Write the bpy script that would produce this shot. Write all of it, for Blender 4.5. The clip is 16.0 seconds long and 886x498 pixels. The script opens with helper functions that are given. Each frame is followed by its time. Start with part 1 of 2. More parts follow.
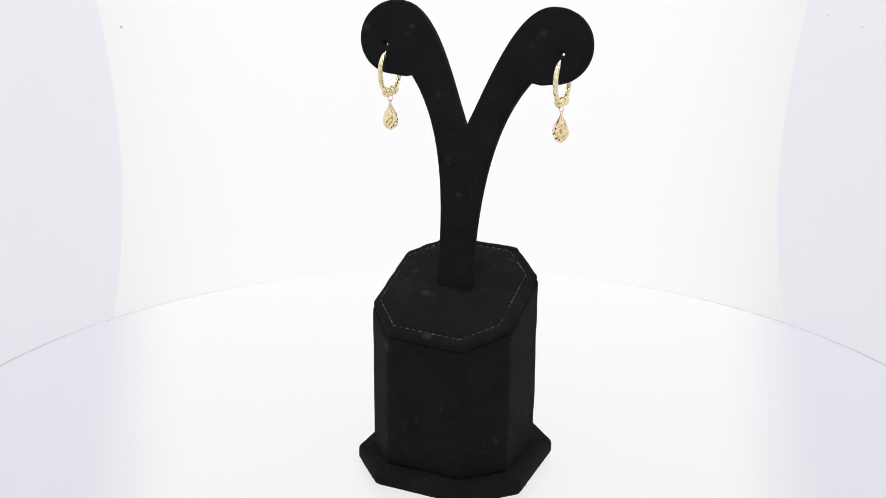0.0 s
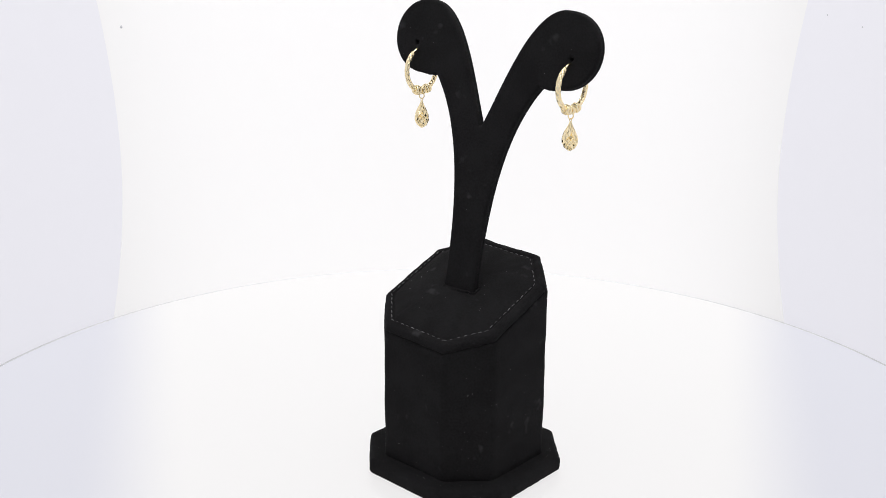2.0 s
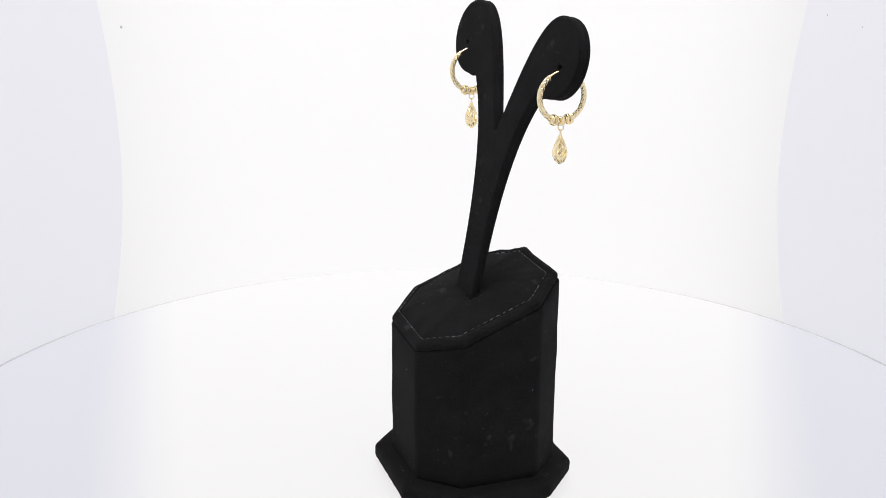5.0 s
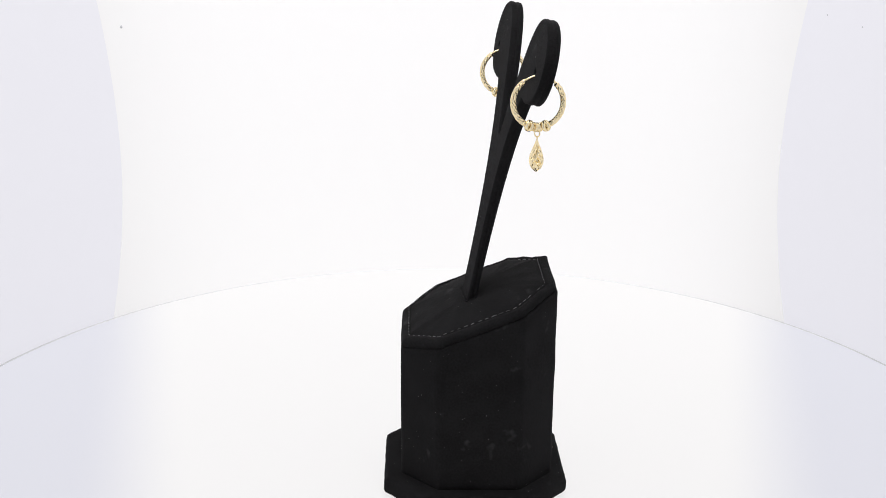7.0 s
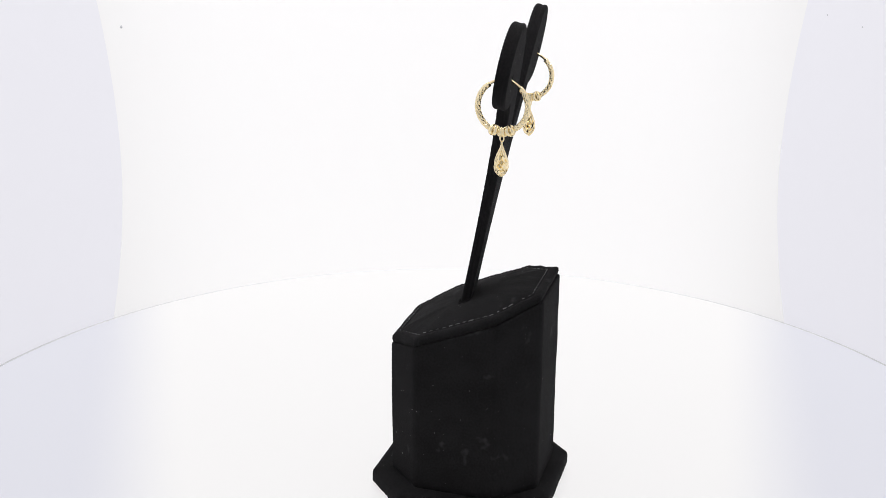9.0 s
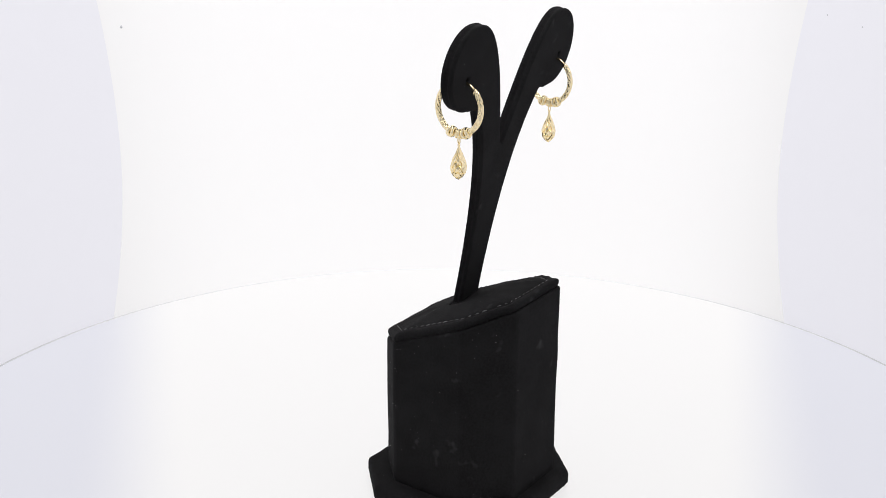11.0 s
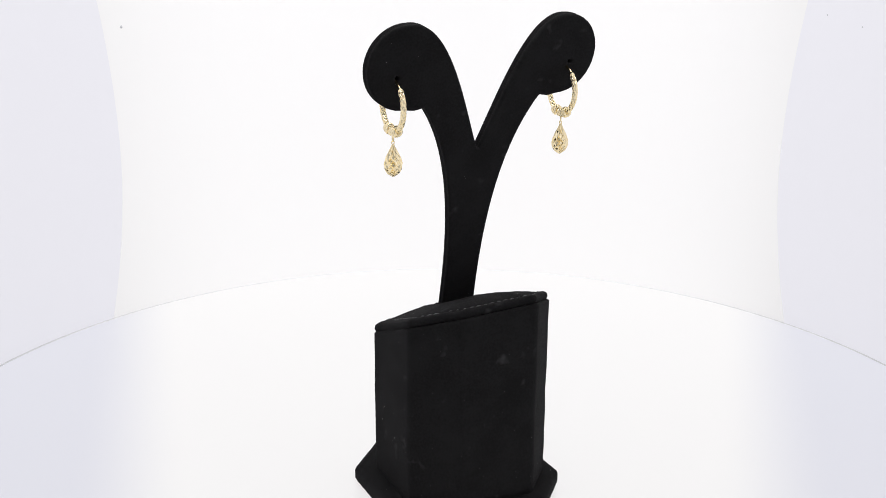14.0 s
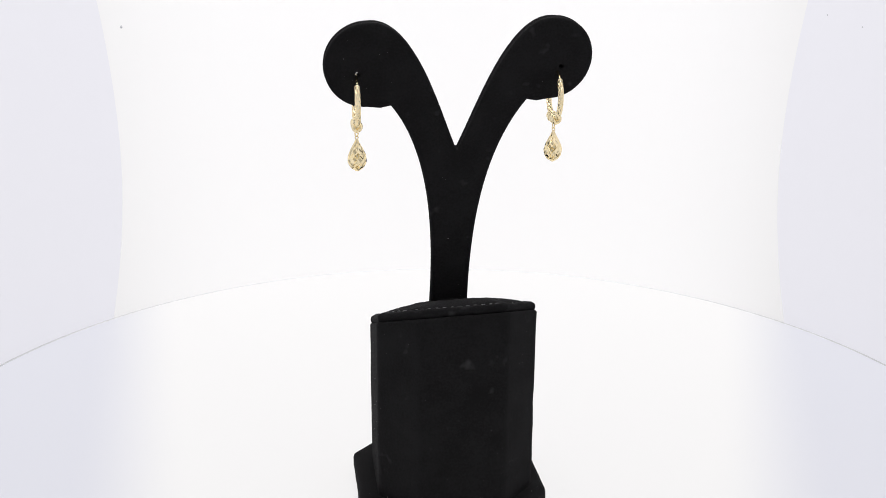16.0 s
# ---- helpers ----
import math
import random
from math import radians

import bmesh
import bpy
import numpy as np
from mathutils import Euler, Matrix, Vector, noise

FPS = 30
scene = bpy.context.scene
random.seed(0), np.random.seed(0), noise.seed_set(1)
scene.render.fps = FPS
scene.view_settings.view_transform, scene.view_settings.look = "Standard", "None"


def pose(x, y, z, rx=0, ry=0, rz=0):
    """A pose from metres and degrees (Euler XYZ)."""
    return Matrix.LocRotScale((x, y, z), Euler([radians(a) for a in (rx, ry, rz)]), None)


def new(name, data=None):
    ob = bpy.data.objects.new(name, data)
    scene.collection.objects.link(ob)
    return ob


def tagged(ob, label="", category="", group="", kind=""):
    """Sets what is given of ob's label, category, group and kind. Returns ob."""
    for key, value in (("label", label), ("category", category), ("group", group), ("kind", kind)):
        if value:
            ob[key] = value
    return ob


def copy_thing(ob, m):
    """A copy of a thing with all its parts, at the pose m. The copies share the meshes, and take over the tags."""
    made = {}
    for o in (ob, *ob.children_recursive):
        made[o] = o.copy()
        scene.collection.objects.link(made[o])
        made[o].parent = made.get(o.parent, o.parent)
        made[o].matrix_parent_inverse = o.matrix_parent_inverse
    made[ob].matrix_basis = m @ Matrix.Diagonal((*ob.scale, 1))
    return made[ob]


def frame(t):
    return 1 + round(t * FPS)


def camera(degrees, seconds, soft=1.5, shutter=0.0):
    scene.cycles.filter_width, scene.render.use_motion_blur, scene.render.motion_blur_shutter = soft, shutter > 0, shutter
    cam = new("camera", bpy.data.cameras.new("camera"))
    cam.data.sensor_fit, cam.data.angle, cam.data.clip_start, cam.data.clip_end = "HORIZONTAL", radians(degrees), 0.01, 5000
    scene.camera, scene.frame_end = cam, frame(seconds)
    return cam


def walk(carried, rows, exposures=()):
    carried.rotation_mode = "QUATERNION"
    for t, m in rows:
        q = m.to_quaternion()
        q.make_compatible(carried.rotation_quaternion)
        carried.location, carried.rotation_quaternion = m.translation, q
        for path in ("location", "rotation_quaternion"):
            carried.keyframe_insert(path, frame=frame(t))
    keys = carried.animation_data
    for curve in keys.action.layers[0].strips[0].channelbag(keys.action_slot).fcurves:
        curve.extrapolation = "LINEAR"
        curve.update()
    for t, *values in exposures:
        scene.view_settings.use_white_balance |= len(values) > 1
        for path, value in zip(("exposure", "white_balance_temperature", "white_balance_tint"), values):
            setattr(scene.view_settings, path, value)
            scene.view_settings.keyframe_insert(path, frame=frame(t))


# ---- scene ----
MM = 0.001
cam = camera(44.97, 16.0, soft=0.75)
EYE = pose(0, -0.2961, 0.1665, 72.28, -0.35, 0.19)
walk(cam, [(0.0, EYE), (16.0, EYE)])

# world: even fill light from above, added to brighten the stand's front
world = bpy.data.worlds.new("studio")
scene.world = world
world.use_nodes = True
world.node_tree.nodes["Background"].inputs[0].default_value = (1.0, 0.993, 0.985, 1)
world.node_tree.nodes["Background"].inputs[1].default_value = 0.9
scene.view_settings.exposure = 0.0

# strength of the glow added to walls, ceiling lamp and floor
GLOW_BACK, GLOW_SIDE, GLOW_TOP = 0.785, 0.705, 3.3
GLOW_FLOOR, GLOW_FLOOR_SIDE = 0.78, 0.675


# ---------------------------------------------------------------- materials
def material(name, colour, rough=0.5, metal=0.0, **more):
    m = bpy.data.materials.new(name)
    m.use_nodes = True
    b = m.node_tree.nodes["Principled BSDF"]
    b.inputs["Base Color"].default_value = (*colour, 1)
    b.inputs["Roughness"].default_value = rough
    b.inputs["Metallic"].default_value = metal
    for key, value in more.items():
        b.inputs[key.replace("_", " ")].default_value = value
    return m


def grain(m, scale, low, high, bump=0.0, bump_scale=None, distance=0.0001, detail=4.0, scuff=None):
    """Colour that varies between low and high at two scales, and a fine relief."""
    nt = m.node_tree
    b = nt.nodes["Principled BSDF"]
    co = nt.nodes.new("ShaderNodeTexCoord")
    n1, n2 = nt.nodes.new("ShaderNodeTexNoise"), nt.nodes.new("ShaderNodeTexNoise")
    n1.inputs["Scale"].default_value, n1.inputs["Detail"].default_value = scale, detail
    n2.inputs["Scale"].default_value, n2.inputs["Detail"].default_value = scale * 14, 2
    mix = nt.nodes.new("ShaderNodeMath")
    mix.operation = "MULTIPLY_ADD"
    mix.inputs[1].default_value = 0.5
    half = nt.nodes.new("ShaderNodeMath")
    half.operation, half.inputs[1].default_value = "MULTIPLY", 0.5
    ramp = nt.nodes.new("ShaderNodeValToRGB")
    ramp.color_ramp.elements[0].position, ramp.color_ramp.elements[1].position = 0.38, 0.58
    ramp.color_ramp.elements[0].color, ramp.color_ramp.elements[1].color = (*low, 1), (*high, 1)
    for n in (n1, n2):
        nt.links.new(co.outputs["Object"], n.inputs["Vector"])
    nt.links.new(n2.outputs["Fac"], half.inputs[0])
    nt.links.new(n1.outputs["Fac"], mix.inputs[0])
    nt.links.new(half.outputs[0], mix.inputs[2])
    nt.links.new(mix.outputs[0], ramp.inputs["Fac"])
    nt.links.new(ramp.outputs["Color"], b.inputs["Base Color"])
    if scuff:
        n4, worn, blend = nt.nodes.new("ShaderNodeTexNoise"), nt.nodes.new("ShaderNodeValToRGB"), nt.nodes.new("ShaderNodeMix")
        n4.inputs["Scale"].default_value, n4.inputs["Detail"].default_value = 170, 2.5
        worn.color_ramp.elements[0].position, worn.color_ramp.elements[1].position = 0.66, 0.80
        blend.data_type = "RGBA"
        nt.links.new(co.outputs["Object"], n4.inputs["Vector"])
        nt.links.new(n4.outputs["Fac"], worn.inputs["Fac"])
        nt.links.new(worn.outputs["Color"], blend.inputs["Factor"])
        nt.links.new(ramp.outputs["Color"], blend.inputs[6])
        blend.inputs[7].default_value = (*scuff, 1)
        nt.links.new(blend.outputs[2], b.inputs["Base Color"])
    if bump:
        n3 = nt.nodes.new("ShaderNodeTexNoise")
        n3.inputs["Scale"].default_value, n3.inputs["Detail"].default_value = bump_scale or scale * 20, 3
        nt.links.new(co.outputs["Object"], n3.inputs["Vector"])
        bu = nt.nodes.new("ShaderNodeBump")
        bu.inputs["Strength"].default_value, bu.inputs["Distance"].default_value = bump, distance
        nt.links.new(n3.outputs["Fac"], bu.inputs["Height"])
        nt.links.new(bu.outputs["Normal"], b.inputs["Normal"])
    return m


def glowing(name, colour, glow, tint, fade=0.0, power=2.0):
    """A sheet with added glow; its fall-off by a power of |x| is painted in."""
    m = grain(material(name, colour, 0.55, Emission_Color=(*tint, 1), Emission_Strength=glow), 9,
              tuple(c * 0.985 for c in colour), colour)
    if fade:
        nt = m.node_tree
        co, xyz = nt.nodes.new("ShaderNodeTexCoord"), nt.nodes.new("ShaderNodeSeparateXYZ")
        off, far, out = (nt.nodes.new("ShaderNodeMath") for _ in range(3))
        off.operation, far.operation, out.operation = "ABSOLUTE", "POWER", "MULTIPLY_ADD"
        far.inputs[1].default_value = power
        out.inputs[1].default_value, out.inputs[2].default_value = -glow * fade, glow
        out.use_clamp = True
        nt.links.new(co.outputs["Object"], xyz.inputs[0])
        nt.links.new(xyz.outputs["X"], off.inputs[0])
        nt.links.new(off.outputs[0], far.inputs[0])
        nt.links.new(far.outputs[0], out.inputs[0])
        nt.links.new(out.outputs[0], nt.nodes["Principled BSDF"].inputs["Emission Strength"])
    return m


def painted_glow(name, colour, glow, tint, side_glow, side_tint):
    """Opal acrylic with painted-in glow: a white field that widens towards the back wall, and cooler sides."""
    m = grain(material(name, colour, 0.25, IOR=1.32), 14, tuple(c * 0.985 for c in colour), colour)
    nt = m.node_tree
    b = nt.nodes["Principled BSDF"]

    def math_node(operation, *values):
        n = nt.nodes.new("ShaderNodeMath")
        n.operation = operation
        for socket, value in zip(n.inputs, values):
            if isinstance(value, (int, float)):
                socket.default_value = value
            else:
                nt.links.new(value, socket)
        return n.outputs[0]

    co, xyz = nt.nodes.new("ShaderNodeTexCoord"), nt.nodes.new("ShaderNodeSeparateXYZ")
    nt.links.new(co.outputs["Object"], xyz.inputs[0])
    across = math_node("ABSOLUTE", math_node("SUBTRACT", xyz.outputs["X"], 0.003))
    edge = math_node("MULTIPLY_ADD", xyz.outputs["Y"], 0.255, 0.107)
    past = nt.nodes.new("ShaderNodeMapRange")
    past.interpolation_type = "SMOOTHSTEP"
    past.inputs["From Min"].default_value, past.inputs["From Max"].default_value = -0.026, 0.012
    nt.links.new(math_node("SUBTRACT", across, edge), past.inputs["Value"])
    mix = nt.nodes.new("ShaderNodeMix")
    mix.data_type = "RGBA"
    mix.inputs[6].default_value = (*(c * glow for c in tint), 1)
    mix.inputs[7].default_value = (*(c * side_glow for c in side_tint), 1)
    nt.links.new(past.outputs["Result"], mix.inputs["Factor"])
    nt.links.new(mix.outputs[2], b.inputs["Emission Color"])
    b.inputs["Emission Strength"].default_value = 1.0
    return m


VELVET = grain(material("black velvet", (0.018, 0.018, 0.018), 0.95, Sheen_Weight=0.012, Sheen_Roughness=0.4, Specular_IOR_Level=0.05),
               120, (0.0090, 0.0087, 0.0090), (0.0128, 0.0125, 0.0130), 0.5, 5000, 0.0002, scuff=(0.034, 0.034, 0.035))
THREAD = material("charcoal thread", (0.08, 0.08, 0.08), 0.7)
worn, ramp = THREAD.node_tree.nodes.new("ShaderNodeObjectInfo"), THREAD.node_tree.nodes.new("ShaderNodeValToRGB")
ramp.color_ramp.elements[0].color, ramp.color_ramp.elements[1].color = (0.02, 0.02, 0.02, 1), (0.16, 0.16, 0.16, 1)
THREAD.node_tree.links.new(worn.outputs["Random"], ramp.inputs["Fac"])
THREAD.node_tree.links.new(ramp.outputs["Color"], THREAD.node_tree.nodes["Principled BSDF"].inputs["Base Color"])
LINT = material("grey lint", (0.36, 0.36, 0.35), 0.9)
GOLD = grain(material("polished yellow gold", (0.9, 0.66, 0.3), 0.16, 1.0), 900, (0.945, 0.77, 0.44), (0.98, 0.855, 0.57), 0.25, 3500, 0.00006)
GOLD_CUT = grain(material("diamond-cut yellow gold", (0.9, 0.66, 0.3), 0.13, 1.0), 900, (0.945, 0.77, 0.44), (0.98, 0.855, 0.57), 0.2, 3000, 0.00006)
BACK = glowing("white wall with painted glow", (0.19, 0.19, 0.19), GLOW_BACK, (1.0, 0.985, 0.99), 20000, 6.0)
SIDE = glowing("cool white wall with added glow", (0.19, 0.19, 0.195), GLOW_SIDE, (0.94, 0.93, 1.0), 3.0)
TOP = glowing("white fill lamp", (0.8, 0.8, 0.8), GLOW_TOP, (1.0, 0.993, 0.985))
ACRYLIC = grain(material("white acrylic", (0.80, 0.80, 0.81), 0.08, IOR=1.75), 14, (0.752, 0.750, 0.752), (0.766, 0.765, 0.767))
FLOOR = painted_glow("opal acrylic with painted glow", (0.09, 0.09, 0.09), GLOW_FLOOR, (1.0, 0.985, 0.985), GLOW_FLOOR_SIDE, (0.91, 0.912, 1.0))
STUDIO = grain(material("white studio paint", (0.75, 0.75, 0.76), 0.8), 3, (0.72, 0.72, 0.73), (0.77, 0.77, 0.78))
SEAL = glowing("grey seal with painted glow", (0.42, 0.425, 0.435), 0.43, (0.99, 0.99, 1.0), 26.0)
DUST = material("grey dust", (0.5, 0.5, 0.52), 0.9)


# ---------------------------------------------------------------- mesh helpers
def part(name, bm, mat, parent=None, label="", smooth=True):
    me = bpy.data.meshes.new(name)
    bmesh.ops.recalc_face_normals(bm, faces=bm.faces)
    bm.to_mesh(me)
    bm.free()
    me.materials.append(mat)
    for f in me.polygons:
        f.use_smooth = smooth
    ob = new(name, me)
    ob.parent = parent
    return tagged(ob, label)


def loft(bm, rings, closed=True, caps=True):
    """Skin over rings of points, all of one length."""
    vs = [[bm.verts.new(p) for p in ring] for ring in rings]
    n = len(vs[0])
    for a, b in zip(vs, vs[1:]):
        for i in range(n if closed else n - 1):
            j = (i + 1) % n
            bm.faces.new((a[i], a[j], b[j], b[i]))
    if caps:
        bm.faces.new(vs[0][::-1])
        bm.faces.new(vs[-1])
    return vs


def octagon(a, b, r, steps=6, side=10):
    """A square with cut corners, (a, b) and (b, a), its corners rounded by r; a walk round it, points in the plane."""
    cs = [Vector(c) for c in ((a, -b), (a, b), (b, a), (-b, a), (-a, b), (-a, -b), (-b, -a), (b, -a))]
    out = []
    for i, c in enumerate(cs):
        p, q = cs[i - 1], cs[(i + 1) % 8]
        u, v = (p - c).normalized(), (q - c).normalized()
        half = u.angle(v) / 2
        cut = r / math.tan(half)
        s, e = c + u * cut, c + v * cut
        mid = c + (u + v).normalized() * (r / math.sin(half))
        for k in range(steps + 1):
            d = (s - mid).lerp(e - mid, k / steps)
            out.append(mid + d.normalized() * r)
        nxt = q + (c - q).normalized() * cut
        for k in range(1, side):
            out.append(e.lerp(nxt, k / side))
    return out


def tube(bm, path, radius, sides=8, closed=False):
    """A tube along path; radius(k) with k from 0 to 1."""
    n = len(path)
    rings = []
    for i, p in enumerate(path):
        if closed:
            d = path[(i + 1) % n] - path[i - 1]
        else:
            d = path[min(i + 1, n - 1)] - path[max(i - 1, 0)]
        d.normalize()
        side = Vector((1, 0, 0)) if abs(d.x) < 0.9 else Vector((0, 0, 1))
        up = d.cross(side).normalized()
        side = up.cross(d)
        k = i / (n if closed else n - 1)
        ring = []
        for j in range(sides):
            a = 2 * math.pi * j / sides
            r = radius(k)
            ring.append(p + side * math.cos(a) * r + up * math.sin(a) * r)
        rings.append(ring)
    if closed:
        rings.append(rings[0])
        loft(bm, rings, caps=False)
        bmesh.ops.remove_doubles(bm, verts=bm.verts, dist=1e-7)
    else:
        loft(bm, rings)


# ---------------------------------------------------------------- the booth
DRUM = Vector((0.0021, 0.0119, 0.0))
R_FLOOR, R_WALL, WALL_TOP, WALL_FOOT = 0.1816, 0.1830, 0.35, -0.012


# radius and height of the gently coved wall
WALL_SHAPE = [(R_WALL, WALL_FOOT), (R_WALL, 0.0)] + [(R_WALL - 0.006 * math.sin(math.pi / 2 * k / 8), 0.085 * k / 8) for k in range(1, 9)] + [(R_WALL - 0.006, 0.085 + 0.011 * k) for k in range(1, 9)] + [(R_WALL - 0.006, WALL_TOP)]


def azimuth(deg, r, z):
    a = radians(deg)
    return DRUM + Vector((math.sin(a) * r, math.cos(a) * r, z))


def bowed(deg, z):
    """The slightly bowed edge between back and side wall at height z."""
    return deg + math.copysign(1.0, deg) * (min(3.0, 420 * (z - 0.070) ** 2) - 0.6)


def booth():
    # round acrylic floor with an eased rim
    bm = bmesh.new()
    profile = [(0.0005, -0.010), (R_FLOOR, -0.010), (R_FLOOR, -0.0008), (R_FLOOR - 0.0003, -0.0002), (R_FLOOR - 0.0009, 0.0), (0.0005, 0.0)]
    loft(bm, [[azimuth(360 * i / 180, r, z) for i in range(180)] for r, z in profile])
    tagged(part("floor", bm, FLOOR, smooth=False), "round glossy white acrylic floor of the photo booth, glow painted in", "floor", kind="structure")
    # thin grey seal between floor and wall, glow painted in strongest at its middle
    bm = bmesh.new()
    ring = [(R_FLOOR + 0.0001, -0.004), (R_WALL - 0.0001, -0.004), (R_WALL - 0.0001, -0.0004), (R_FLOOR + 0.0001, -0.0004), (R_FLOOR + 0.0001, -0.004)]
    loft(bm, [[azimuth(360 * i / 240, r, z) for i in range(240)] for r, z in ring], caps=False)
    bmesh.ops.remove_doubles(bm, verts=bm.verts, dist=1e-7)
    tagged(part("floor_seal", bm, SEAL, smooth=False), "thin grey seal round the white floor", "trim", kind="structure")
    # curved walls with added glow, unseen front ends as fill, open towards the camera
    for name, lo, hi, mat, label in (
            ("wall_back", -49.4, 49.4, BACK, "curved white wall behind the stand, with painted glow"),
            ("wall_left", -152, -49.5, SIDE, "curved cool white wall beside the floor, with added glow"),
            ("wall_right", 49.5, 152, SIDE, "curved cool white wall beside the floor, with added glow")):
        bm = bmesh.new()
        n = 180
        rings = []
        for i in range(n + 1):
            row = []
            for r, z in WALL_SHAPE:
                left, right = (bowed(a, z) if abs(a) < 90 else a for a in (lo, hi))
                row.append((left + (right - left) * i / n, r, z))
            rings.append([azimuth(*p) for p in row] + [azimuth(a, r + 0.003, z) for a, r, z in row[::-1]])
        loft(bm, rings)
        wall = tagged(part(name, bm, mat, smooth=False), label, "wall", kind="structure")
        for a, z, size in ((-47.3, 0.1207, 0.0006), (53.5, 0.1284, 0.0003), (58.6, 0.1254, 0.0003)):
            if lo < a < hi:
                bm = bmesh.new()
                c, inward = azimuth(a, R_WALL - 0.0059, z), (azimuth(a, 0, z) - azimuth(a, 1, z))
                loft(bm, [[c + inward * h + Vector((0, 0, 1)) * math.sin(k * 0.785) * size * q + inward.cross(Vector((0, 0, 1))) * math.cos(k * 0.785) * size * q for k in range(8)] for q, h in ((1, -0.0004), (1, 0.0001), (0.4, 0.0003))])
                part("dust_speck", bm, DUST, wall, "grey dust speck")
    # unseen ceiling and lamp, added to light floor and stand from above
    bm = bmesh.new()
    loft(bm, [[azimuth(360 * i / 120, r, z) for i in range(120)] for r, z in ((0.0005, WALL_TOP + 0.001), (R_WALL + 0.003, WALL_TOP + 0.001), (R_WALL + 0.003, WALL_TOP + 0.006), (0.0005, WALL_TOP + 0.006))])
    tagged(part("ceiling", bm, ACRYLIC, smooth=False), "round white acrylic ceiling, unseen, added over the booth", "ceiling", kind="structure")
    bm = bmesh.new()
    loft(bm, [[azimuth(360 * i / 96, r, z) for i in range(96)] for r, z in ((0.0005, WALL_TOP - 0.006), (0.118, WALL_TOP - 0.006), (0.120, WALL_TOP - 0.004), (0.120, WALL_TOP + 0.0005), (0.0005, WALL_TOP + 0.0005))])
    tagged(part("fill_lamp", bm, TOP, smooth=False), "round white fill lamp under the ceiling, added out of view", "ceiling light")
    # unseen plain table and white walls, added to bounce light to the open front
    bm = bmesh.new()
    bmesh.ops.create_grid(bm, x_segments=1, y_segments=1, size=0.6, matrix=pose(0, 0, WALL_FOOT - 0.001))
    tagged(part("ground", bm, STUDIO, smooth=False), "plain white table surface under the booth", "ground", kind="structure")
    for name, m, wide in (("wall_north", pose(0, 0.6, 0.4185, 90), 1.22), ("wall_south", pose(0, -0.6, 0.4185, 90), 1.22),
                          ("wall_east", pose(0.6, 0, 0.4185, 90, 0, 90), 1.178), ("wall_west", pose(-0.6, 0, 0.4185, 90, 0, 90), 1.178)):
        bm = bmesh.new()
        bmesh.ops.create_cube(bm, size=1, matrix=m @ Matrix.Diagonal((wide, 0.863, 0.02, 1)))
        tagged(part(name, bm, STUDIO, smooth=False), "plain white wall, unseen, added to bounce light", "wall", kind="structure")


# ---------------------------------------------------------------- the stand
def slope(x, y):
    """Height of the slanting top over a point of the stand's plan, in millimetres."""
    return 56.5 + 0.395 * y - 0.035 * x


# the padded lid from its underside over the rim to the middle: inset and height over the slope
LID = ((0.9, -2.2), (0.25, -1.7), (0.0, -0.9), (0.1, -0.1), (0.5, 0.35), (1.2, 0.65), (2.0, 0.75), (2.4, 0.62), (2.6, 0.48), (2.9, 0.7),
       (5.0, 1.4), (8.5, 2.2), (12, 2.8), (16, 3.0))


def lid_height(x, y):
    """Height of the lid's upper face over a point of the plan."""
    u, v = abs(x + 0.3), abs(y + 0.2)
    inset = min(22.0 - u, 22.0 - v, (33.6 - u - v) / math.sqrt(2))
    rim = LID[3:]
    for (a, h), (b, k) in zip(rim, rim[1:]):
        if inset <= b:
            return slope(x, y) + h + (k - h) * max(0, inset - a) / (b - a)
    return slope(x, y) + rim[-1][1]


def pile(p, size=0.10, scale=260):
    """Small unevenness of stretched cloth."""
    return noise.noise(Vector(p) * scale) * size


def bezier(p0, p1, p2, p3, n):
    out = []
    for i in range(n + 1):
        k = i / n
        c = [(1 - k) ** 3, 3 * k * (1 - k) ** 2, 3 * k * k * (1 - k), k ** 3]
        out.append(tuple(sum(w * q[j] for w, q in zip(c, (p0, p1, p2, p3))) for j in (0, 1)))
    return out


def neck_outline():
    """The Y: half its outline from the notch over the ear-shaped pad down to the foot, then mirrored."""
    inner = bezier((24.4, 84.45), (12.4, 85.65), (5.7, 61.8), (0.3, 49.7), 64)[::-1]
    cx, cy, r = 24.4, 73.55, 10.9
    pad = [(cx + r * math.sin(radians(a)), cy + r * math.cos(radians(a))) for a in range(3, 183, 3)]
    outer = bezier((18.2, 62.7), (6.6, 48), (4.6, 24), (5.6, -4), 40)
    half = inner + pad + [(21.0, 62.2)] + outer
    return half + [(-x, y) for x, y in half[::-1]]


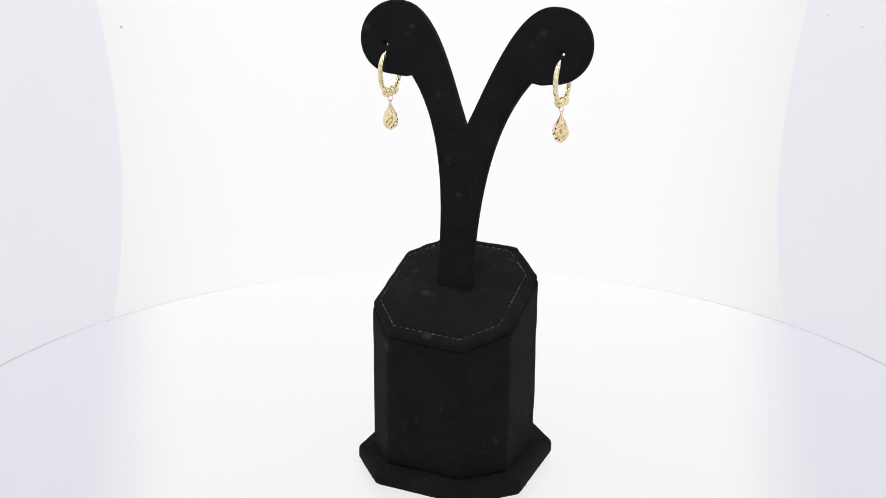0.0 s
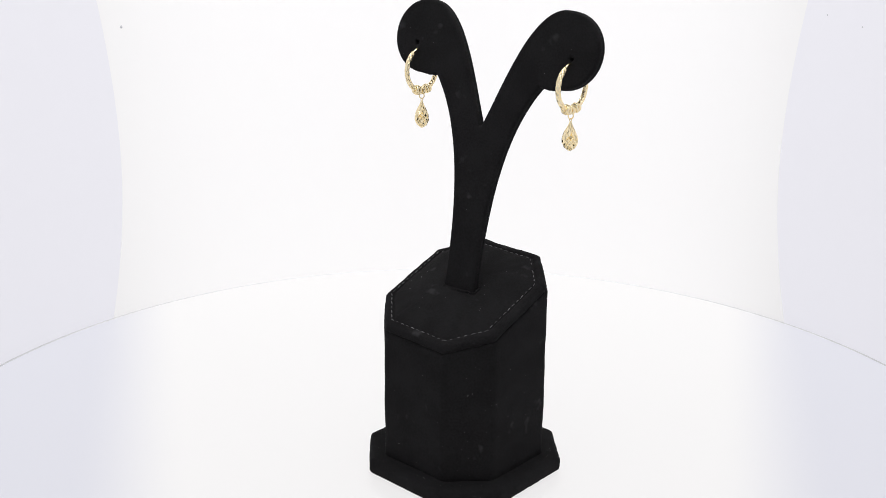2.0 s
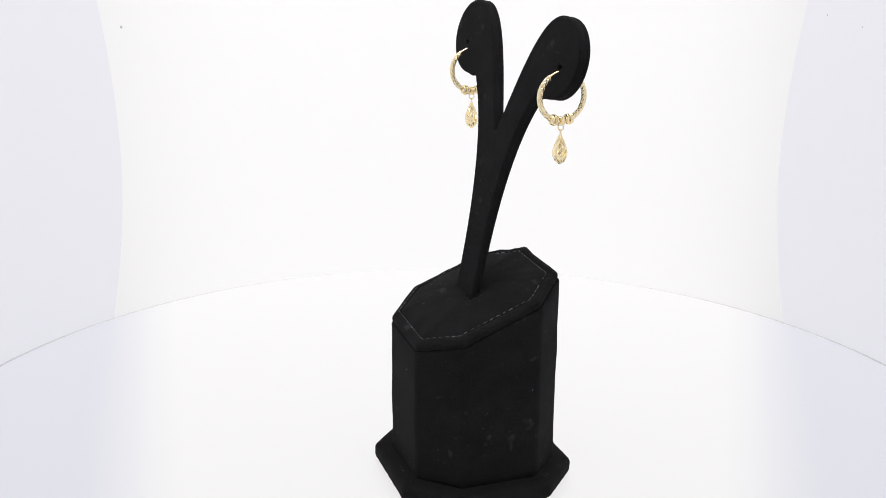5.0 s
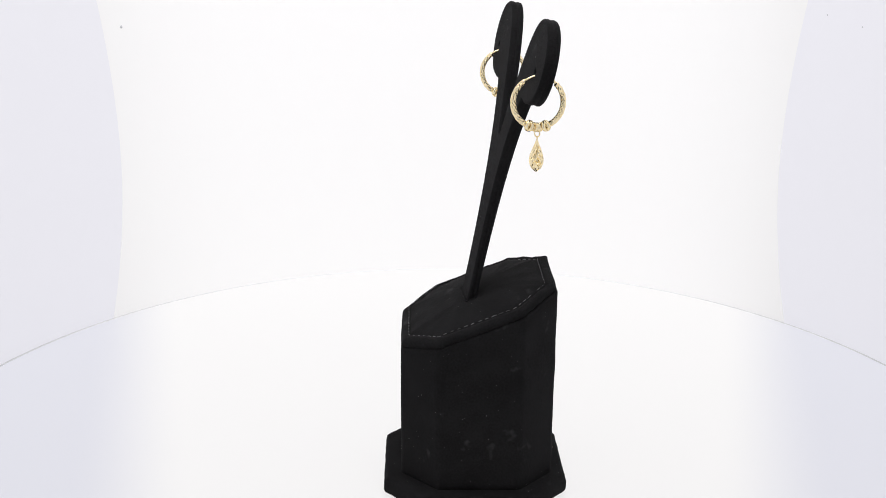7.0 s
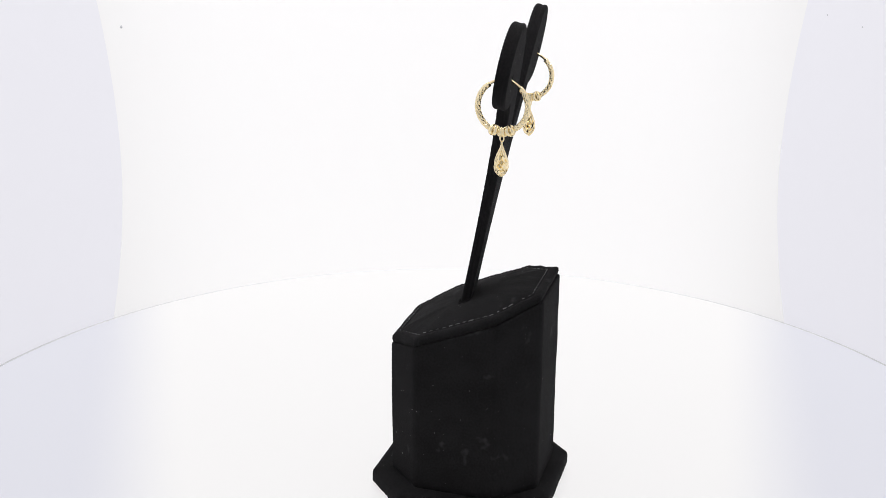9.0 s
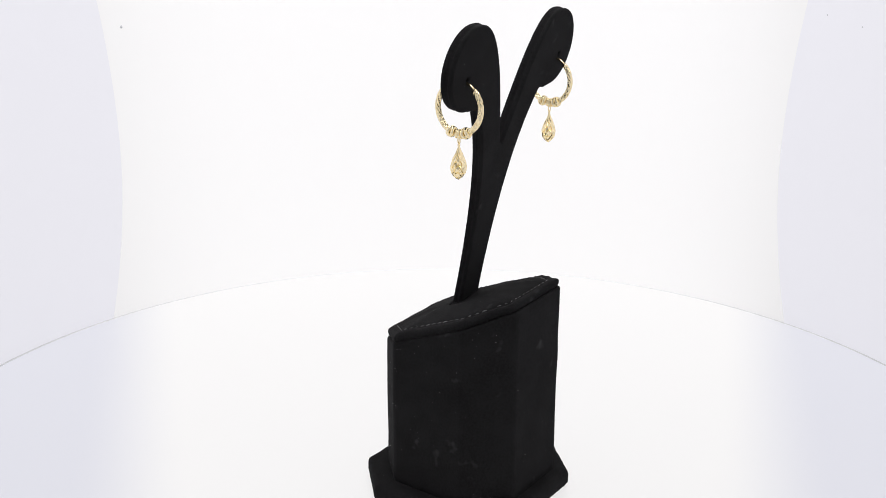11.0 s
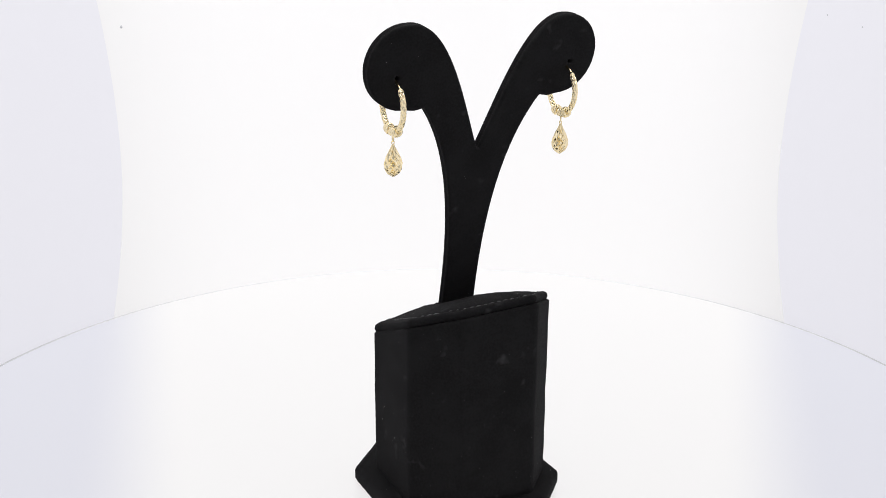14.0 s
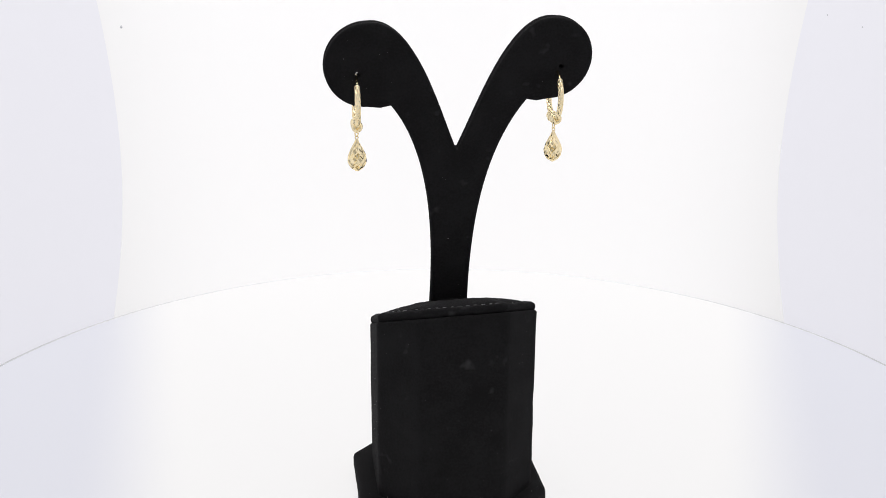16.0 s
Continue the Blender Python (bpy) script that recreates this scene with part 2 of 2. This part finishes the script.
def neck_meshes():
    """Two cloth-covered boards with rounded rims, back to back, pierced for the earrings."""
    cu = bpy.data.curves.new("neck", "CURVE")
    cu.dimensions, cu.fill_mode = "2D", "BOTH"
    rim = 0.75
    cu.extrude, cu.bevel_depth, cu.bevel_resolution, cu.offset = (0.9 - rim) * MM, rim * MM, 4, -rim * MM
    hole = [(0.55 * math.cos(radians(a)), 0.55 * math.sin(radians(a))) for a in range(0, 360, 30)]
    loops = [neck_outline()] + [[(s * 26.9 + x, 71.4 + y) for x, y in hole] for s in (-1, 1)]
    for pts in loops:
        sp = cu.splines.new("POLY")
        sp.points.add(len(pts) - 1)
        for q, (x, y) in zip(sp.points, pts):
            q.co = (x * MM, y * MM, 0, 1)
        sp.use_cyclic_u = True
    ob = bpy.data.objects.new("neck", cu)
    scene.collection.objects.link(ob)
    bpy.context.view_layer.update()
    me = bpy.data.meshes.new_from_object(ob.evaluated_get(bpy.context.evaluated_depsgraph_get()))
    # the glued seam between the boards, sunk a little below their rims
    cu.extrude, cu.bevel_depth, cu.offset = 0.9 * MM, 0.0, -0.14 * MM
    ob.data.update_tag()
    bpy.context.view_layer.update()
    core = bpy.data.meshes.new_from_object(ob.evaluated_get(bpy.context.evaluated_depsgraph_get()))
    bpy.data.objects.remove(ob)
    made = []
    for source, z, thick in ((me, 0.72, 1.08), (me, -0.90, 0.80), (core, -0.2, 0.8)):
        bm = bmesh.new()
        bm.from_mesh(source)
        bmesh.ops.remove_doubles(bm, verts=bm.verts, dist=1e-7)
        for v in bm.verts:
            k = min(1, max(0, v.co.y / (62 * MM)))
            v.co.z = (v.co.z * thick + z * MM) * (0.80 + 0.24 * k * k * (3 - 2 * k))
        made.append(bm)
    return made


def stand():
    top = new("earring_stand")
    tagged(top, "black velvet Y-shaped earring stand on an octagonal block", "jewellery stand")

    # foot plate: low, with soft cloth edges
    bm = bmesh.new()
    rings = []
    for z, inset in ((0.0, 1.5), (0.4, 0.8), (0.95, 0.2), (1.5, 0.0), (3.9, 0.0), (4.7, 0.25), (5.2, 0.8), (5.45, 1.6), (5.5, 6.0)):
        pts = octagon(27.1 - inset, 14.5 - inset * 0.42, 1.8, 8, 40)
        rings.append([((x + 0.4 + pile((x, y, z), 0.14 if z > 1 else 0.24, 0.4 if z > 1 else 2.7)) * MM, (y - 0.45 + pile((y, x, z), 0.14 if z > 1 else 0.24, 0.4 if z > 1 else 2.7)) * MM, z * MM) for x, y in pts])
    loft(bm, rings)
    part("base_plate", bm, VELVET, top, "black velvet octagonal foot plate")

    # block with a slanting top
    bm = bmesh.new()
    rings = []
    levels = [i / 16 for i in range(17)]
    for k in levels:
        ring = []
        for x, y in octagon(22.4, 11.85, 3.0, 10):
            z = 4.2 + (slope(x, y) - 2.5 - 4.2) * k
            d = pile((x * 0.5, y * 0.5, z * 0.7), 0.22, 0.16)
            h = Vector((x, y)).normalized() * d
            ring.append(((x - 0.35 + h.x) * MM, (y + h.y) * MM, z * MM))
        rings.append(ring)
    for inset, drop in ((0.2, -2.1), (0.6, -1.85), (1.4, -1.75)):
        rings.append([((x - 0.35) * MM, y * MM, (slope(x, y) + drop) * MM) for x, y in octagon(22.4 - inset, 11.85 - inset * 0.42, 3.0, 10)])
    loft(bm, rings)
    part("body", bm, VELVET, top, "black velvet octagonal block with a slanting top")

    # padded lid with a stitched border
    bm = bmesh.new()
    rings = []
    for inset, h in LID:
        pts = octagon(22.0 - inset, 11.6 - inset * 0.42, min(1.4, 0.25 + (22.0 - inset) * 0.06))
        rings.append([((x - 0.3 + pile((x, y, 9), 0.2, 0.33)) * MM, (y - 0.2 + pile((y, x, 11), 0.2, 0.33)) * MM,
                       (slope(x, y) + h + pile((x, y, 3), 0.3, 0.2) + pile((x, y, 8), 0.22, 0.7)) * MM) for x, y in pts])
    loft(bm, rings)
    lid = part("lid", bm, VELVET, top, "padded black velvet lid with a stitched border")
    bm = bmesh.new()
    rings = []
    for i in range(6):
        k = i / 5
        r = 0.135 * math.sin(math.pi * (0.12 + 0.76 * k))
        rings.append([((k - 0.5) * 1.5 * MM, math.cos(a) * r * MM, (math.sin(a) * r + 0.10 * math.sin(math.pi * k)) * MM) for a in (0, 1.05, 2.09, 3.14, 4.19, 5.24)])
    loft(bm, rings)
    first = part("stitch", bm, THREAD, lid)
    line = octagon(22.0 - 2.6, 11.6 - 2.6 * 0.42, 1.2, 8, 24)
    line = [Vector((x - 0.8, y - 0.7, lid_height(x - 0.8, y - 0.7) + 0.06)) for x, y in line]
    line.append(line[0])
    pitch, gone, at = 2.08, 0.0, []
    for a, b in zip(line, line[1:]):
        step = (b - a).length
        while gone <= step:
            at.append((a.lerp(b, gone / step), b - a))
            gone += pitch
        gone -= step
    for i, (p, d) in enumerate(at):
        ob = first if i == 0 else first.copy()
        if i:
            scene.collection.objects.link(ob)
        yaw = math.degrees(math.atan2(d.y, d.x)) + random.uniform(-7, 7)
        tilt = -math.degrees(math.atan2(d.z, math.hypot(d.x, d.y)))
        ob.matrix_basis = Matrix.Translation(p * MM) @ pose(0, 0, 0, 0, 0, yaw) @ pose(0, 0, 0, 0, tilt, 0) @ Matrix.Diagonal((random.uniform(0.55, 1.1), 1, 1, 1))

    # leaning Y-shaped neck
    front, back, seam = neck_meshes()
    neck = part("neck", front, VELVET, top, "flat black velvet Y-shaped neck with two round ear pads", smooth=False)
    neck.matrix_basis = pose(0.2 * MM, -2.5 * MM, 57.0 * MM, 0, 0, 5.6) @ pose(0, 0, 0, 90 - 11.1) @ pose(0, 0, 0, 0, 0, -0.6)

    part("back_board", back, VELVET, neck, smooth=False)
    part("seam", seam, VELVET, neck, smooth=False)

    # ragged lip of cloth round the slot in which the neck stands
    bm = bmesh.new()
    path = []
    for i in range(72):
        a = 2 * math.pi * i / 72
        x = 0.2 + 6.0 * math.copysign(abs(math.cos(a)) ** 0.45, math.cos(a)) + pile((i, 2, 0), 0.35, 0.45)
        y = -2.45 + 1.8 * math.copysign(abs(math.sin(a)) ** 0.45, math.sin(a)) + pile((i, 7, 0), 0.4, 0.5)
        turned = Matrix.Rotation(radians(5.6), 2) @ Vector((x, y))
        path.append(Vector((*turned, lid_height(*turned) + 0.05 + pile((i, 5, 1), 0.35, 0.4))) * MM)
    tube(bm, path, lambda k: (0.28 + 0.22 * noise.noise(Vector((k * 40, 1, 4)))) * MM, 8, closed=True)
    part("slot_lip", bm, VELVET, lid, "frayed black velvet lip of the slot")

    # lint caught in the pile
    rnd = random.Random(7)

    def fleck(bm, p):
        size = rnd.choice((0.03, 0.035, 0.045, 0.05, 0.06, 0.085))
        d = Vector((rnd.uniform(-1, 1), rnd.uniform(-1, 1), rnd.uniform(-1, 1))).normalized() * size * rnd.choice((1, 1, 1, 2.5))
        e = d.orthogonal().normalized() * size * 0.6
        f = d.cross(e).normalized() * size * 0.6
        v = [bm.verts.new((p + q) * MM) for q in (-d, e, f, -e - f, d)]
        for a, b in ((1, 2), (2, 3), (3, 1)):
            bm.faces.new((v[0], v[a], v[b]))
            bm.faces.new((v[4], v[b], v[a]))

    def between(loop, a):
        i = int(a * len(loop)) % len(loop)
        return loop[i].lerp(loop[(i + 1) % len(loop)], a * len(loop) % 1)

    def bunched(n):
        """Heights and places drawn in loose clusters."""
        out = []
        while len(out) < n:
            c = (rnd.random(), rnd.random())
            for _ in range(rnd.randint(1, 7)):
                out.append(((c[0] + rnd.gauss(0, 0.05)) % 1, min(1, max(0, c[1] + rnd.gauss(0, 0.12)))))
        return out[:n]

    bm = bmesh.new()
    outline = octagon(22.4, 11.85, 3.0, 3, 30)
    for a, h in bunched(230):
        x, y = between(outline, a)
        out = Vector((x, y, 0)).normalized()
        fleck(bm, Vector((x - 0.35, y, 6 + h * (slope(x, y) - 10))) + out * 0.12)
    for a, h in bunched(110):
        x, y = a * 38 - 19, h * 38 - 19
        if abs(x) + abs(y) < 26:
            fleck(bm, Vector((x, y, lid_height(x, y) + 0.05)))
    edge = octagon(24.6, 13.1, 1.0, 2, 30)
    for a, h in bunched(40):
        x, y = between(edge, a)
        fleck(bm, Vector((x, y, 5.52)))
    tagged(part("lint", bm, LINT, top, "tiny grey lint specks"), kind="stuff")
    bm = bmesh.new()
    for a, h in bunched(60):
        side = rnd.choice((-1, 1))
        arm = rnd.choice((-1, 1))
        x, y = (rnd.uniform(-4.5, 4.5), 4 + h * 42) if a < 0.5 else (arm * (24.4 + rnd.uniform(-7, 7)), 73.6 + rnd.uniform(-7, 7))
        fleck(bm, Vector((x, y, (1.70 if side > 0 else -1.63) * (0.82 + 0.22 * min(1, y / 62)))))
    tagged(part("lint", bm, LINT, neck, "tiny grey lint specks"), kind="stuff")
    return top


# ---------------------------------------------------------------- the earrings
def scoop(bm, corners, heart, sink):
    """A four-cornered cut sunk towards the heart: a flat floor inside four steep sides."""
    c = sum((v.co for v in corners), Vector()) / 4
    floor = []
    for v in corners:
        p = v.co.lerp(c, 0.36)
        floor.append(bm.verts.new(p.lerp(heart, sink)))
    bm.faces.new(floor)
    for i in range(4):
        bm.faces.new((corners[i - 1], corners[i], floor[i], floor[i - 1]))


def uneven(k, size):
    """A small repeatable offset for the k-th cut."""
    return noise.noise(Vector((k * 1.37, 4.1, 2.3))) * size


def earring():
    """A hoop in the plane of y and z about its centre, with beads and a teardrop below."""
    top = new("hoop_earring")
    tagged(top, "yellow gold textured hoop earring with a dangling teardrop", "earring", group="pair of earrings")
    ring = 6.4

    def at(deg, r=ring):
        """A point on the hoop, deg from its top towards the back."""
        return Vector((0, math.sin(radians(deg)) * r, math.cos(radians(deg)) * r)) * MM

    # tube of slanting scooped cuts
    bm = bmesh.new()
    cuts, sides = 58, 7
    grid = []
    for i in range(cuts + 1):
        k = i / cuts
        deg = 46 + (323 - 46) * k
        r = 0.76 - 0.10 * max(0, abs(k - 0.5) * 2 - 0.75) * 4 * 0.8
        row = []
        for j in range(sides):
            a = 2 * math.pi * (j + 0.5 * (i % 2) + uneven(i * 7 + j, 0.3)) / sides + 0.13 * i
            row.append(bm.verts.new(at(deg, ring + math.cos(a) * r) + Vector((math.sin(a) * r, 0, 0)) * MM))
        grid.append(row)
    for i in range(1, cuts):
        o = i % 2
        for j in range(sides):
            n = (j + 1) % sides
            mid = n if o else j
            scoop(bm, [grid[i][j], grid[i + 1][mid], grid[i][n], grid[i - 1][mid]], at(46 + (323 - 46) * i / cuts), 0.075 + uneven(i * 7 + j + 900, 0.07))
    for row, near, o in ((grid[0], grid[1], 0), (grid[-1], grid[-2], cuts % 2)):
        bm.faces.new(row)
        for j in range(sides):
            n = (j + 1) % sides
            bm.faces.new((row[j], row[n], near[n if o else j]))
    part("hoop", bm, GOLD_CUT, top, "diamond-cut yellow gold hoop", smooth=False)
    bm = bmesh.new()
    tube(bm, [at(-40 + 90 * i / 30, ring + 0.25 * math.sin(math.pi * i / 30)) for i in range(31)], lambda k: 0.36 * MM, 10)
    part("ear_wire", bm, GOLD, top, "thin plain gold wire")
    for deg in (45, -36):
        bm = bmesh.new()
        tube(bm, [at(deg + d) for d in (-4, -3.5, 0, 3.5, 4)], lambda k: (0.68 if 0.1 < k < 0.9 else 0.5) * MM, 14)
        part("collar", bm, GOLD, top)
    # beads and rings threaded on the lowest part
    for deg in (160.5, 199.5):
        bm = bmesh.new()
        along = (at(deg + 1) - at(deg - 1)).normalized()
        v = along.cross(Vector((1, 0, 0)))
        for lean in (-0.75, 0.75):
            u = (Vector((1, 0, 0)) + along * lean).normalized()
            knot = bmesh.new()
            tube(knot, [(u * math.cos(radians(a)) * 1.12 + v * math.sin(radians(a))) * 1.0 * MM for a in range(0, 360, 18)], lambda k: 0.53 * MM, 8, closed=True)
            me = bpy.data.meshes.new("knot")
            knot.to_mesh(me)
            knot.free()
            bm.from_mesh(me)
            bpy.data.meshes.remove(me)
        bead = part("bead", bm, GOLD, top, "knotted gold bead")
        bead.matrix_basis = Matrix.Translation(at(deg))
    for deg in (173.5, 180, 186.5):
        bm = bmesh.new()
        c, along = at(deg), (at(deg + 1) - at(deg - 1)).normalized()
        u, v = Vector((1, 0, 0)), along.cross(Vector((1, 0, 0)))
        lean = along * 0.6
        tube(bm, [c + ((u + lean * (1 if deg < 180 else -1)) * math.cos(radians(a)) + v * math.sin(radians(a))) * 0.92 * MM for a in range(0, 360, 15)], lambda k: 0.34 * MM, 8, closed=True)
        part("spacer_ring", bm, GOLD, top, "thin gold spacer ring")
    # link
    bm = bmesh.new()
    tube(bm, [Vector((math.cos(radians(a)) * 0.45, 0.6 * math.cos(radians(a)), math.sin(radians(a)) * 0.85 - 8.05)) * MM for a in range(0, 360, 15)], lambda k: 0.19 * MM, 8, closed=True)
    part("link", bm, GOLD, top, "small gold link")
    bm = bmesh.new()
    tube(bm, [Vector((math.cos(radians(a)) * 0.36, 0, math.sin(radians(a)) * 0.42 - 9.25)) * MM for a in range(0, 360, 20)], lambda k: 0.16 * MM, 8, closed=True)
    part("bail", bm, GOLD, top, "tiny gold bail")
    # teardrop of diamond-cut cells, wider than deep
    bm = bmesh.new()
    rows, sides, z0, z1 = 10, 10, -9.6, -18.0

    def profile(k):
        return max(0.28, abs(math.sin(math.pi * k ** 1.55)) ** 0.6 * 2.28)

    grid = []
    for i in range(rows + 1):
        k = 1 - (1 - i / rows) ** 1.35
        z = z0 + (z1 - z0) * k
        r = profile(k)
        row = []
        for j in range(sides):
            a = 2 * math.pi * (j + 0.5 * (i % 2) + uneven(i * 10 + j, 0.22)) / sides
            row.append(bm.verts.new(Vector((math.cos(a) * r * 1.11, math.sin(a) * r * 0.84, z + (uneven(i * 10 + j + 200, 0.22) if 0 < i < rows else 0))) * MM))
        grid.append(row)

    for i in range(1, rows):
        o = i % 2
        for j in range(sides):
            left, right = grid[i][j], grid[i][(j + 1) % sides]
            up, down = grid[i - 1][(j + 1) % sides if o else j], grid[i + 1][(j + 1) % sides if o else j]
            scoop(bm, [left, down, right, up], Vector((0, 0, (left.co.z + right.co.z) / 2)), 0.11 + uneven(i * 10 + j + 500, 0.14))
    for i in (0, rows):
        bm.faces.new(grid[i])
        o = i % 2
        near = grid[1] if i == 0 else grid[rows - 1]
        for j in range(sides):
            a, b = grid[i][j], grid[i][(j + 1) % sides]
            bm.faces.new((a, b, near[(j + 1) % sides if o else j]))
    part("teardrop", bm, GOLD_CUT, top, "diamond-cut yellow gold teardrop", smooth=False)
    return top


# ---------------------------------------------------------------- placing and turning
RATE = 9.193                                    # degrees a second, clockwise from above
STAND_AT = (3.82 * MM, 8.94 * MM, 0.0, 0, 0, -24.125)
booth()
the_stand = stand()
first_earring = earring()
second_earring = copy_thing(first_earring, pose(0, 0, 0))
HANG = ((the_stand, pose(0, 0, 0)), (first_earring, pose(26.6 * MM, 13.15 * MM, 119.4 * MM)), (second_earring, pose(-26.3 * MM, 8.4 * MM, 119.35 * MM)))


def motions():
    for thing, local in HANG:
        walk(thing, [(k * 0.5, pose(0, 0, 0, 0, 0, -RATE * k * 0.5) @ pose(*STAND_AT) @ local) for k in range(33)])


motions()
